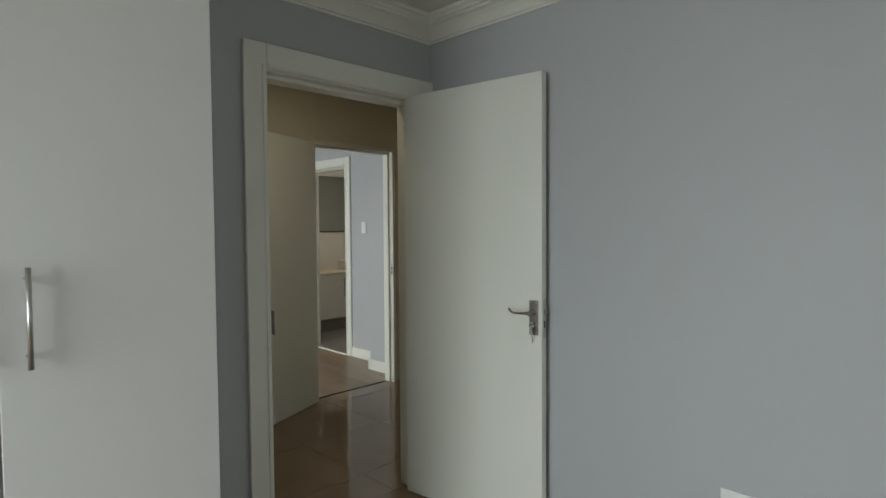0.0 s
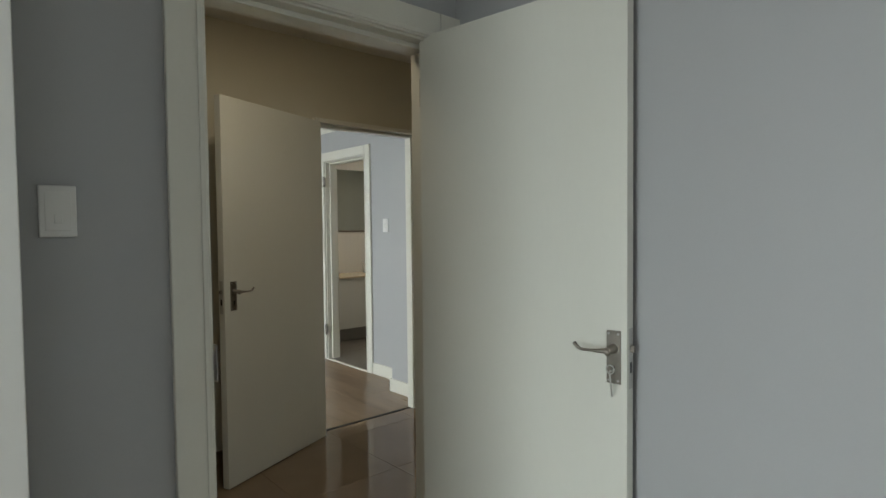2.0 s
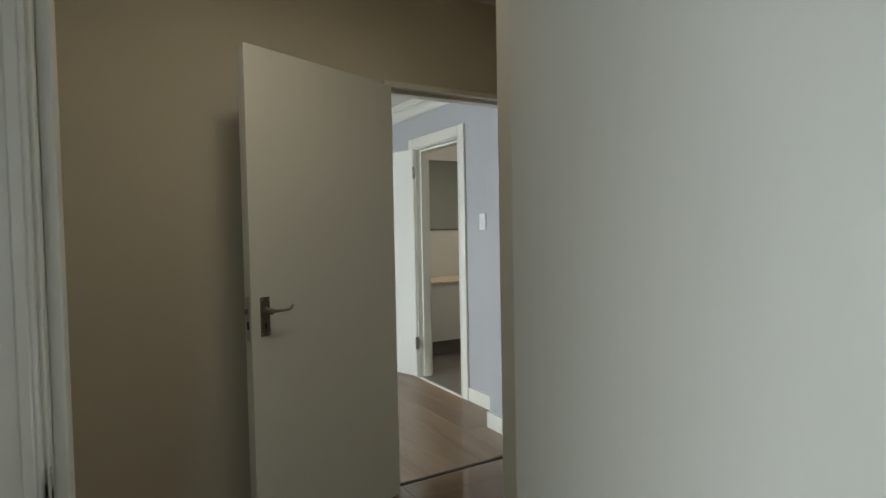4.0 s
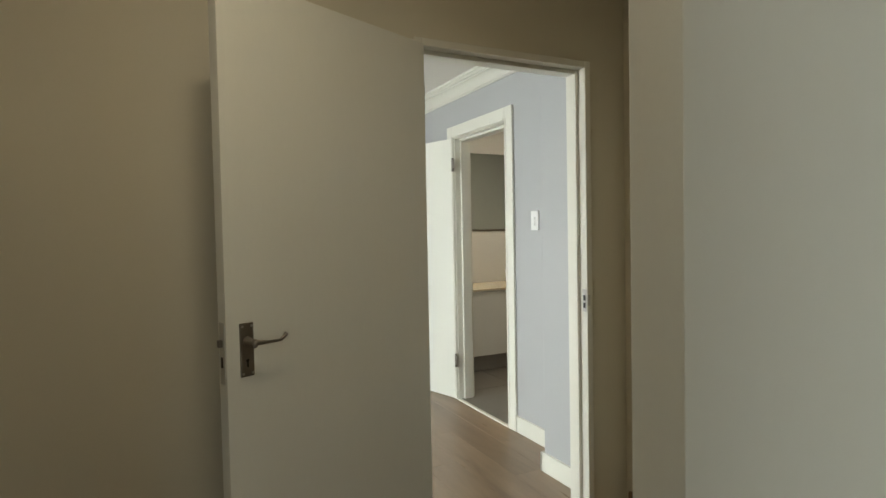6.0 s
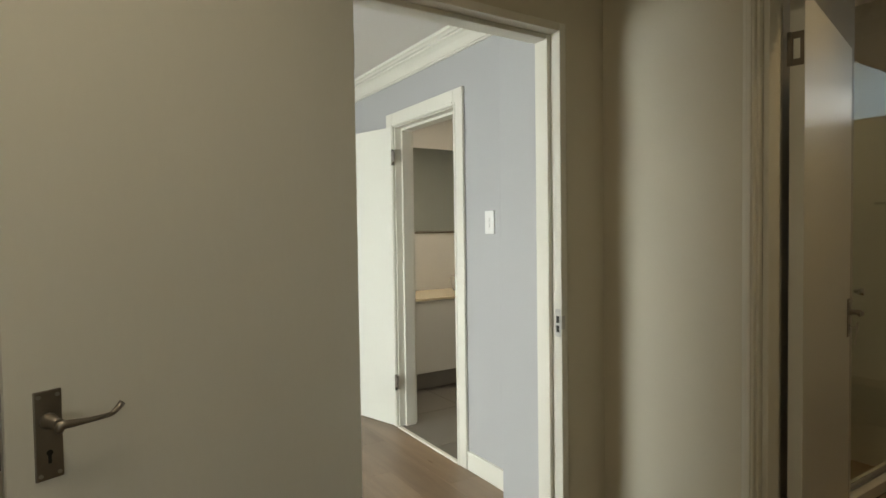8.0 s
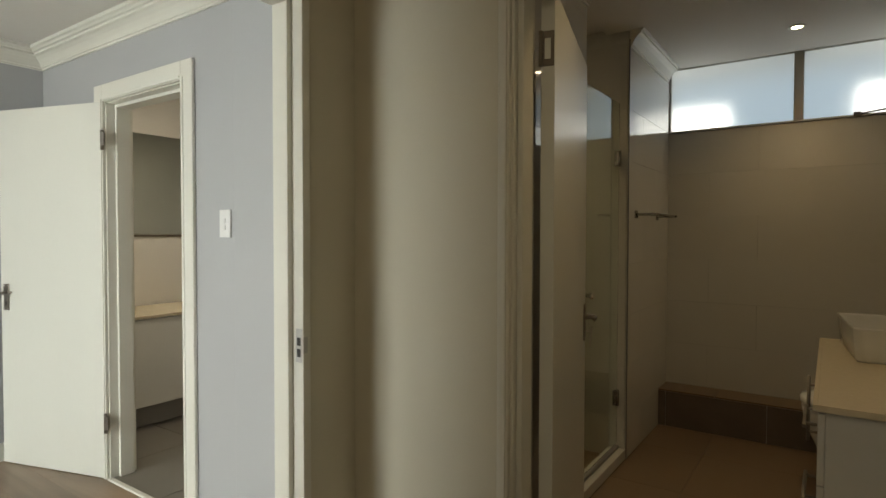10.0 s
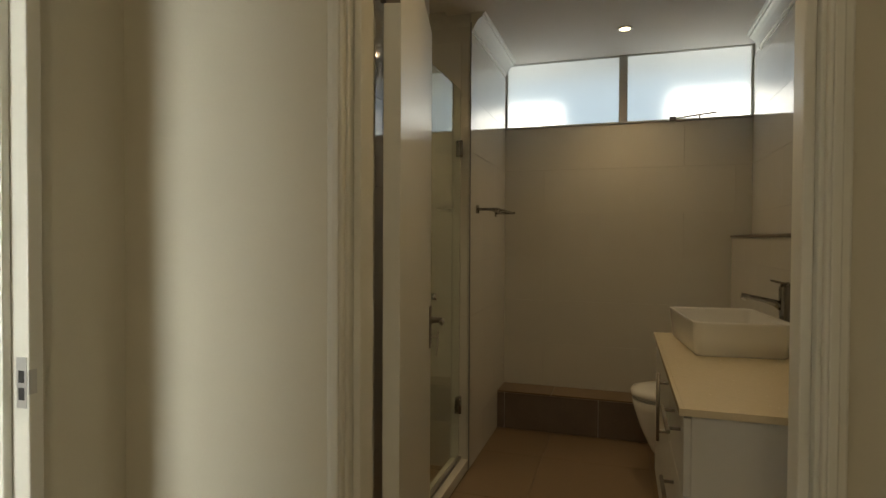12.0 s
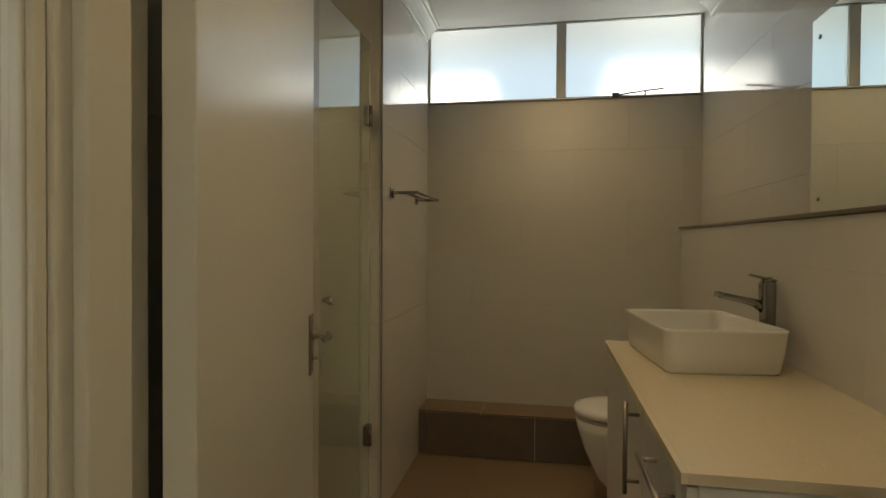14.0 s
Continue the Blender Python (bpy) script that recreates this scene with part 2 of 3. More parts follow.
structure("wall_20", slab(B(), "x", 3.398, 0.132, 5.143, 6.124, 0, H), GROUT, "bathroom wall behind the tiles")
structure("wall_21", slab(B(), "y", 4.10, 0.09, 3.53, 4.45, 0, H), GROUT, "shower wall behind the tiles")
structure("wall_22", slab(B(), "x", 4.35, 0.1, 4.19, 5.30, 0, H), GROUT, "shower wall behind the tiles")
structure("wall_23", slab(B(), "y", 5.143, 0.14, 3.53, 4.35, 0, H), GROUT, "shower wall behind the tiles")
structure("wall_24", slab(B(), "x", 6.94, 0.12, 3.34, 6.7, 0, H), TILE2, "pale tiled wall")
structure("wall_25", slab(B(), "x", 4.45, 0.12, 3.34, 6.7, 0, H), TILE2, "pale tiled wall")
structure("wall_26", slab(B(), "y", 6.6, 0.1, 4.57, 6.94, 0, H), TILE2, "pale tiled wall")
structure("wall_27", box(B(), 3.34, 6.6, 6.79, 6.94, 0, 1.31), TILE2, "boxed-out pale half wall")
structure("ceiling", box(B(), -2.84, 6.7, -3.34, 7.06, H, H + 0.15), CEIL, "off-white painted plaster ceiling")
structure("ceiling_3", box(B(), -2.839, 1.919, -3.339, 2.094, ROOM_H, H - 0.001), CEIL, "off-white painted bedroom ceiling")
structure("ceiling_4", box(B(), -1.019, 3.334, 3.756, 6.569, ROOM_H, H - 0.001), CEIL, "off-white painted ceiling of the far room")
structure("ceiling_2", box(B(), 3.203, 6.236, 1.692, 3.528, 2.524, H - 0.001), CEIL, "off-white painted bathroom ceiling")
structure("ground", box(B(), -60, 60, -60, 60, -0.35, -0.2), shader("soil", (0.16, 0.14, 0.10), 0.9, vary=0.3, scale=0.7), "bare earth outside the house")
structure("floor_1", box(B(), -2.84, 3.2, -3.34, 3.77, -0.2, -0.006), FLOORGROUT, "screed under the polished tiles")
structure("floor_2", box(B(), -1.02, 3.335, 3.775, 6.57, -0.2, -0.008), DARK, "underlay of the plank floor")
structure("floor_3", box(B(), 3.2, 6.24, 1.69, 4.45, -0.2, -0.006), FLOORGROUT, "screed under the bathroom tiles")
structure("floor_4", box(B(), 3.336, 6.7, 4.45, 7.06, -0.2, -0.006), FLOORGROUT, "screed under the second bathroom tiles")

# ---- cornices, baseboards ----
PROFILE = [(0, 2.326), (0.012, 2.326), (0.012, 2.345), (0.022, 2.350), (0.026, 2.368), (0.034, 2.39), (0.05, 2.42), (0.072, 2.448),
           (0.09, 2.46), (0.09, 2.482), (0.104, 2.486), (0.112, 2.505), (0.125, 2.515), (0.125, H + 0.001), (0, H + 0.001)]


def cornice(name, x0, x1, y0, y1):
    bm, rings = B(), []
    for d, z in PROFILE:
        d, z = d * 0.8, ROOM_H + 0.001 - (H + 0.001 - z) * 0.52
        rings.append([bm.verts.new(p) for p in ((x0 + d, y0 + d, z), (x1 - d, y0 + d, z), (x1 - d, y1 - d, z), (x0 + d, y1 - d, z))])
    for a, b in zip(rings, rings[1:] + rings[:1]):
        for k in range(4):
            bm.faces.new((a[k], a[(k + 1) % 4], b[(k + 1) % 4], b[k]))
    structure(name, bm, WHITE, "white moulded plaster ceiling cornice")


def cornice_run(name, x0, x1, y, s):
    """A straight run along x on a wall at y; s: the side into the room. Smaller than those of the rooms."""
    bm, ends = B(), []
    for x in (x0, x1):
        ends.append([bm.verts.new((x, y + s * d * 0.72, H - (H - z) * 0.56)) for d, z in PROFILE])
    n = len(PROFILE)
    for k in range(n):
        bm.faces.new((ends[0][k], ends[0][(k + 1) % n], ends[1][(k + 1) % n], ends[1][k]))
    bm.faces.new(ends[0])
    bm.faces.new(ends[1])
    structure(name, bm, WHITE, "white moulded plaster ceiling cornice")


cornice("trim_1", -2.7, 1.781, -3.2, 2.023)
cornice("trim_2", -0.9, 3.27, 3.79, 6.40)
cornice_run("trim_3", 3.256, 4.435, 3.39, -1)
cornice_run("trim_4", 5.135, 6.06, 3.39, -1)
cornice_run("trim_5", 3.256, 5.93, 1.81, 1)


def baseboard(name, x0, x1, y0, y1):
    structure(name, box(B(), x0, x1, y0, y1, 0, 0.105, 0.004), WHITE, "white painted timber baseboard")


baseboard("baseboard_1", 3.253, 3.272, 4.235, 4.785)
baseboard("baseboard_2", 3.042, 3.062, 3.795, 4.235)
baseboard("baseboard_3", 3.042, 3.253, 4.218, 4.236)
structure("baseboard_4", box(B(), -0.6, 2.1, 3.708, 3.722, 0, 0.075, 0.002), FLOORTILE, "brown tile skirting")
structure("baseboard_5", box(B(), 3.160, 3.174, 3.20, 3.7, 0, 0.075, 0.002), FLOORTILE, "brown tile skirting")
baseboard("baseboard_6", 0.385, 0.735, 2.005, 2.025)
baseboard("baseboard_7", 1.763, 1.783, -3.2, 2.0)
baseboard("baseboard_8", 3.253, 3.272, 5.72, 6.382)
baseboard("baseboard_9", -0.9, 3.253, 6.382, 6.402)


# ---- door frames and leaves ----
def door_frame(name, m, W, HT, D, front=0.0, back=0.0, rebate=0.045, deep=0.0, label=""):
    """Lining of an opening of width W along local x, depth D along local y; front and back: width of the architraves there."""
    ob = thing(name, m, label or "white painted timber door frame", "door frame")
    ob["kind"] = "structure"
    for nm, x0, x1, xs0, xs1 in (("jamb", -0.03, 0, 0, 0.018), ("jamb", W, W + 0.03, W - 0.018, W)):
        bm = box(B(), x0, x1, 0, D, 0, HT + 0.03, 0.003)
        part(nm, bm, WHITE, ob)
        part("door_stop", box(B(), xs0, xs1, rebate, (deep or D) - 0.002, 0, HT, 0.003), WHITE, ob)
    part("head", box(B(), 0, W, 0, D, HT, HT + 0.03, 0.003), WHITE, ob)
    part("door_stop", box(B(), 0.018, W - 0.018, rebate, (deep or D) - 0.002, HT - 0.018, HT, 0.003), WHITE, ob)
    for width, y, s in ((front, 0.0, -1), (back, D, 1)):
        if width:
            y0, y1 = sorted((y, y + s * 0.018))
            for x0, x1 in ((-0.006 - width, -0.006), (W + 0.006, W + 0.006 + width)):
                bm = box(B(), x0, x1, y0, y1, 0, HT + 0.006 + width, 0.004)
                part("architrave", bm, WHITE, ob)
                xi = (x1 - 0.022, x1 - 0.006) if x0 < 0 else (x0 + 0.006, x0 + 0.022)
                part("bead", box(B(), *xi, *sorted((y + s * 0.016, y + s * 0.023)), 0, HT + 0.02, 0.003), WHITE, ob)
            part("architrave", box(B(), -0.006, W + 0.006, y0, y1, HT + 0.006, HT + 0.006 + width, 0.004), WHITE, ob)
            part("bead", box(B(), 0, W, *sorted((y + s * 0.016, y + s * 0.023)), HT + 0.012, HT + 0.028, 0.003), WHITE, ob)
    return ob


def handle_set(ob, px, y, s, toward, key=False, hole=True, up=0.0):
    """A lock plate with a scroll lever. s: the way out of the leaf; toward: the way along x in which the lever points."""
    pl = part("lock_plate", box(B(), px - 0.021, px + 0.021, *sorted((y, y + s * 0.005)), 0.893, 1.043, 0.0015), NICKEL, ob, "satin nickel lock plate")
    for sx in (-0.014, 0.014):
        for sz in (0.902, 1.034):
            part("screw", tube(B(), [(px + sx, y + s * 0.004, sz), (px + sx, y + s * 0.0068, sz)], 0.0034, 10), STEEL, pl)
    z = 0.992
    part("spindle", tube(B(), [(px, y + s * 0.004, z), (px, y + s * 0.012, z), (px, y + s * 0.014, z), (px, y + s * 0.046, z)], 0.01, 14, [0.014, 0.013, 0.010, 0.010]), NICKEL, pl)
    pts, rad = [(px, y + s * 0.044, z - 0.012), (px - toward * 0.001, y + s * 0.046, z - 0.007)], [0.0055, 0.0082]
    for i in range(18):
        u = i / 17
        curl = max(0.0, (u - 0.78) / 0.22)
        zz = z + 0.001 - 0.0045 * math.sin(u * math.pi * 0.62 + 0.25) + 0.015 * curl ** 1.6
        pts.append((px + toward * 0.100 * u, y + s * (0.046 + 0.003 * math.sin(u * math.pi)), zz))
        rad.append(0.0078 - 0.0042 * min(1, u * 2.2) + 0.0008 * math.sin(u * math.pi) + (0.0022 * curl))
    part("lever", tube(B(), pts, 0.007, 12, rad), NICKEL, pl, "scrolled satin nickel lever")
    if hole:
        bm = tube(B(), [(px, y + s * 0.0045, 0.938), (px, y + s * 0.0056, 0.938)], 0.005, 12)
        box(bm, px - 0.0026, px + 0.0026, *sorted((y + s * 0.0045, y + s * 0.0056)), 0.920, 0.938)
        part("keyhole", bm, DARK, pl)
    pl.location.z = up
    if key:
        k = y + s * 0.006
        bm = tube(B(), [(px, k, 0.932), (px, k + s * 0.022, 0.932)], 0.003, 10)
        ring = [(px + 0.002 + toward * 0.011 * math.cos(a * math.tau / 16), k + s * 0.024, 0.938 + 0.012 * math.sin(a * math.tau / 16)) for a in range(17)]
        tube(bm, ring, 0.0022, 8)
        part("key", bm, STEEL, pl, "steel key in the lock")
        bm = tube(B(), [(px, k + s * 0.024, 0.926), (px + 0.002, k + s * 0.022, 0.905), (px + 0.004, k + s * 0.018, 0.87), (px + 0.004, k + s * 0.018, 0.862)], 0.0026, 8)
        part("hanging_key", bm, STEEL, pl, "second steel key hanging down")


def hinge(ob, z, y, s):
    h = part("hinge", tube(B(), [(-0.004, y, z - 0.05), (-0.004, y, z + 0.05)], 0.0065, 12), NICKEL, ob, "satin nickel butt hinge")
    bm = B()
    for y0, y1, z0, z1 in ((0, 0.038, 0.03, 0.05), (0, 0.038, -0.05, -0.03), (0, 0.010, -0.03, 0.03), (0.028, 0.038, -0.03, 0.03)):
        box(bm, -0.0022, 0.0, *sorted((y + s * y0, y + s * y1)), z + z0, z + z1)
    part("hinge_plate", bm, HINGE, h)


def door_leaf(name, x, y, angle, w, s, label, key=False, hole=True, inset=0.045, hinges=(0.23, 1.84), low=0.006, up=0.0):
    """A flush leaf turned about its hinge edge. Local y = 0 is the face seen, s the way of its thickness."""
    ob = thing(name, pose(x, y, 0, 0, 0, angle), label, "door")
    ob["kind"] = "structure"
    T = 0.040
    part("panel", box(B(), 0, w, *sorted((0, s * T)), low, 2.035, 0.002), LEAF, ob)
    handle_set(ob, w - inset, 0, -s, -1, key, hole, up)
    handle_set(ob, w - inset, s * T, s, -1, up=up)
    f = part("lock_forend", box(B(), w, w + 0.002, *sorted((s * 0.009, s * 0.031)), 0.88, 1.05, 0.0006), STEEL, ob, "steel mortice lock forend")
    f.location.z = up
    part("latch", box(B(), w + 0.002, w + 0.013, *sorted((s * 0.014, s * 0.026)), 0.983, 1.003, 0.002), NICKEL, f)
    part("bolt_slot", box(B(), w + 0.002, w + 0.0028, *sorted((s * 0.015, s * 0.025)), 0.925, 0.955), DARK, f)
    if name == "door_4":
        for z in hinges:
            h = part("hinge", tube(B(), [(-0.012, 0.010, z - 0.052), (-0.012, 0.010, z + 0.052)], 0.009, 12), NICKEL, ob, "satin nickel butt hinge")
            part("hinge_plate", box(B(), -0.040, -0.014, 0.019, 0.0225, z - 0.03, z + 0.04), NICKEL, h)
            part("hinge_plate", box(B(), -0.010, 0.004, 0.0005, 0.003, z - 0.045, z + 0.045), NICKEL, h)
        return ob
    for z in hinges:
        hinge(ob, z, s * T, -s)
    return ob


door_frame("door_frame_1", pose(0.85, 2.020, 0), 0.828, 2.02, 0.132, front=0.10, label="white painted bedroom door frame with wide architrave")
door_frame("door_frame_2", pose(2.13, 3.685, 0), 0.784, 2.03, 0.113, label="white painted lobby door frame without lobby architrave")
door_frame("door_frame_3", pose(3.170, 3.127, 0, 0, 0, -90), 0.842, 2.03, 0.132, front=0.036, rebate=0.02, deep=0.085, label="white painted bathroom door frame")
door_frame("door_frame_4", pose(3.268, 5.615, 0, 0, 0, -90), 0.73, 2.03, 0.124, front=0.09, back=0.06, label="white painted door frame of the second bathroom")
door_leaf("door_1", 1.616, 2.045, -82.9, 0.782, 1, "white flush bedroom door standing open with keys hanging", key=True, inset=0.038, up=0.012)
door_leaf("door_2", 2.132, 3.677, -156.0, 0.834, -1, "white flush door folded back against the lobby wall", inset=0.06, up=0.037)
door_leaf("door_3", 3.304, 3.066, 13.8, 0.80, 1, "white flush bathroom door standing open", key=True, hinges=(0.23, 1.865))
door_leaf("door_4", 3.250, 5.625, 107.0, 0.765, -1, "white flush door standing wide open into the room", hinges=(0.31, 1.83))

# strike plates
for nm, m in (("strike_plate", pose(3.258, 2.2865, 0.945, 0, 0, -90)), ("strike_plate", pose(2.9135, 3.686, 1.0, 0, 0, 0)), ("strike_plate", pose(0.8515, 2.021, 0.985, 0, 0, 180))):
    sp = thing(nm, m, "steel strike plate let into a white door jamb", "strike plate", "strike plates")
    part("plate", box(B(), -0.001, 0.001, 0.004, 0.03, -0.05, 0.05), STEEL, sp)
    part("lip", box(B(), -0.001, 0.016, -0.003, 0.001, -0.022, 0.026, 0.0008), STEEL, sp)
    for z in (-0.022, 0.012):
        part("slot", box(B(), -0.0018, -0.0008, 0.009, 0.024, z - 0.012, z + 0.012), DARK, sp)


# ---- windows ----
def casement(name, m, W, HT, label, pane_material, mullions=(0.5,), catch=False):
    """Frame, bars and panes in an opening; local x along the wall, local z up, y towards the room."""
    ob = thing(name, m, label, "window")
    ob["kind"] = "structure"
    f = 0.008 if pane_material is FROST else 0.03
    for x0, x1, z0, z1 in ((0, f, 0, HT), (W - f, W, 0, HT), (f, W - f, 0, 0.008), (f, W - f, HT - 0.008, HT)):
        part("window_frame", box(B(), x0, x1, -0.02, 0.02, z0, z1, 0.003), FRAMEALU, ob)
    xs = [f] + [v for u in mullions for v in (u * W - 0.028, u * W + 0.028)] + [W - f]
    for u in mullions:
        part("window_bar", box(B(), u * W - 0.028, u * W + 0.028, -0.022, 0.022, 0.008, HT - 0.008, 0.004), FRAMEALU, ob)
    for x0, x1 in zip(xs[::2], xs[1::2]):
        p = part("pane", box(B(), x0 - 0.004, x1 + 0.004, -0.003, 0.003, 0.006, HT - 0.006), pane_material, ob)
        p.visible_shadow = False
    if catch:
        e = catch + 0.25
        bm = tube(B(), [(e, 0.03, 0.006), (e - 0.17, 0.05, 0.022), (e - 0.26, 0.055, 0.028)], 0.006, 8)
        tube(bm, [(e - 0.16, 0.05, -0.006), (e - 0.16, 0.05, 0.02)], 0.006, 8)
        box(bm, e - 0.02, e + 0.02, 0.012, 0.04, -0.008, 0.02, 0.002)
        part("window_stay", bm, DARKCHROME, ob, "bent metal window stay")
    return ob


casement("window_1", pose(6.145, 1.812, 2.072, 0, 0, 90), 1.576, 0.453, "high bathroom window with two obscure glass panes", FROST, (0.495,), catch=0.22)
casement("window_3", pose(-2.77, 1.35, 0.1, 0, 0, -90), 1.6, 2.05, "tall unseen aluminium bedroom window with clear panes", CLEAR)
# side window out of view, added as the opening for the side fill
casement("window_2", pose(-1.3, -3.27, 0.9), 1.4, 1.25, "unseen aluminium bedroom window with clear panes", CLEAR)
casement("window_4", pose(-0.96, 5.77, 0.6, 0, 0, -90), 1.94, 1.55, "aluminium window with clear panes", CLEAR)

# bright outdoors behind obscure glass: pale glowing sky, two glowing panels for sunlit patches
bd = bpy.data.materials.new("outdoor glow")
bd.use_nodes = True
nt = bd.node_tree
nt.nodes["Principled BSDF"].inputs["Base Color"].default_value = (0, 0, 0, 1)
nt.nodes["Principled BSDF"].inputs["Emission Color"].default_value = (0.59, 0.79, 1.0, 1)
nt.nodes["Principled BSDF"].inputs["Emission Strength"].default_value = SKY_GLOW
bm = B()
box(bm, 8.2, 8.24, -1.5, 8.5, -0.2, 5.5)
tagged(part("backdrop", bm, bd), "pale daylight beyond the obscure windows", "backdrop", kind="structure")
# the sun's brightness is put into the emission of these added panels
sunlit = glow("sunlit patch glow", (0.93, 0.97, 1.0), SUNLIT)
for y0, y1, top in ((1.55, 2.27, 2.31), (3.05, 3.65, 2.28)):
    structure("backdrop_panel", box(B(), 6.40, 6.46, y0, y1, -0.2, top, 0.02), sunlit, "glowing panel for a sunlit patch beyond the obscure window")

# ---- bedroom ----
wd = thing("wardrobe", pose(0, 0, 0), "white melamine built-in wardrobe with steel bar handles", "wardrobe")
part("carcass", box(B(), -1.72, 0.388, 1.495, 2.02, 0.0, 2.436, 0.002), MELAMINE, wd)
for i in range(4):
    x1 = 0.388 - i * 0.505
    d = part("door", box(B(), x1 - 0.5, x1, 1.47, 1.490, 0.09, 2.42, 0.002), MELAMINE, wd)
    hx = x1 - 0.5 + 0.055 if i % 2 == 0 else x1 - 0.055
    bm = tube(B(), [(hx, 1.436, 1.055), (hx, 1.436, 1.29)], 0.006, 12)
    for z in (1.083, 1.262):
        tube(bm, [(hx, 1.436, z), (hx, 1.471, z)], 0.005, 10)
    part("handle", bm, STEEL, d, "brushed steel bar handle")


def switch(m, label, rockers=1):
    ob = thing("light_switch", m, label, "light switch", "light switches")
    part("plate", box(B(), -0.037, 0.037, -0.010, 0.0, -0.06, 0.06, 0.003), PLASTIC, ob)
    if rockers == 1:
        part("panel", box(B(), -0.026, 0.026, -0.0115, -0.0095, -0.045, 0.045, 0.001), PLASTIC, ob)
    for k in range(rockers):
        part("rocker", box(B(), -0.008, 0.008, -0.0145, -0.009, -0.018 + k * 0.03 - 0.01, -0.018 + k * 0.03 + 0.01, 0.001), PLASTIC, ob)
    for z in (-0.045, 0.045):
        part("screw", tube(B(), [(0, -0.0095, z), (0, -0.011, z)], 0.0035, 10), PLASTIC, ob)


switch(pose(0.505, 2.022, 1.395), "white light switch on the grey bedroom wall")
switch(pose(3.269, 4.565, 1.376, 0, 0, -90), "white double light switch on the grey wall", 2)
so = thing("wall_socket", pose(1.780, 0.495, 0.395, 0, 0, -90), "white square power socket on the grey wall", "socket")
part("plate", box(B(), -0.06, 0.06, -0.010, 0, -0.058, 0.058, 0.003), PLASTIC, so)
for x, z in ((0, 0.022), (-0.022, -0.012), (0.022, -0.012)):
    part("socket_hole", tube(B(), [(x, -0.0105, z), (x, -0.0095, z)], 0.006, 12), DARK, so)
part("rocker", box(B(), 0.03, 0.045, -0.0125, -0.0095, 0.02, 0.042, 0.001), PLASTIC, so)

# ---- bathroom fittings ----


def rounded(w, d, r, n=6):
    pts = []
    for cx, cy, a0 in ((w - r, d - r, 0), (-w + r, d - r, 90), (-w + r, -d + r, 180), (w - r, -d + r, 270)):
        for k in range(n + 1):
            a = radians(a0 + 90 * k / n)
            pts.append((cx + r * math.cos(a), cy + r * math.sin(a)))
    return pts


def loft(bm, rings, close=True, top=True):
    vr = [[bm.verts.new(p) for p in r] for r in rings]
    n = len(vr[0])
    for a, b in zip(vr, vr[1:]):
        for k in range(n):
            bm.faces.new((a[k], a[(k + 1) % n], b[(k + 1) % n], b[k])).smooth = True
    if close:
        bm.faces.new(vr[0][::-1])
    if top:
        bm.faces.new(vr[-1])
    return bm


def vanity(m, w, depth, label, doors, tall=0.83, drawers_low=0.20, plinth=0.11):
    """A vanity cabinet; local x along the front from 0 to w, front at local y = 0 towards -y."""
    ob = thing("vanity_cabinet", m, label, "cabinet")
    part("carcass", box(B(), 0.003, w - 0.003, 0.0185, depth, drawers_low, tall - 0.002, 0.002), MELAMINE, ob)
    part("plinth", box(B(), 0.03, w - 0.03, plinth, depth, 0, drawers_low - 0.004), PLINTH, ob, "grey recessed plinth")
    for kind, x0, x1, z0, z1, hand in doors:
        d = part(kind, box(B(), x0 + 0.0025, x1 - 0.0025, 0, 0.018, z0 + 0.0025, z1 - 0.0025, 0.0015), MELAMINE, ob)
        bm = B()
        (ax, az), (bx, bz) = hand
        tube(bm, [(ax, -0.034, az), (bx, -0.034, bz)], 0.006, 12)
        for u in (0.14, 0.86):
            px, pz = ax + (bx - ax) * u, az + (bz - az) * u
            tube(bm, [(px, -0.034, pz), (px, 0.001, pz)], 0.0048, 10)
        part("handle", bm, NICKEL, d, "satin nickel bar handle")
    return ob


def counter(m, w, depth, label, top=0.85):
    ob = thing("countertop", m, label, "countertop")
    part("slab", box(B(), 0, w, 0.012, depth, top - 0.0195, top, 0.0005), STONE, ob)
    part("front_edge", box(B(), 0, w, 0, 0.012, top - 0.0195, top, 0.0008), STONE, ob, "polished stone front edge")


def basin(m, w, d, h, label):
    ob = thing("basin", m, label, "basin")
    R = lambda k, z, r=0.035: [(x, y, z) for x, y in rounded(w / 2 * k, d / 2 * k, r * k)]
    bm = loft(B(), [R(0.90, 0), R(0.925, 0.008), R(0.965, h * 0.5), R(0.99, h - 0.006), R(1.0, h), R(0.985, h + 0.003), R(0.955, h), R(0.94, h - 0.008),
                    R(0.90, h * 0.55), R(0.82, 0.035), R(0.68, 0.022), R(0.12, 0.018)])
    part("bowl", bm, CERAMIC, ob)
    part("waste", tube(B(), [(0, 0, 0.016), (0, 0, 0.021)], 0.03, 20), CHROME, ob, "chrome waste")


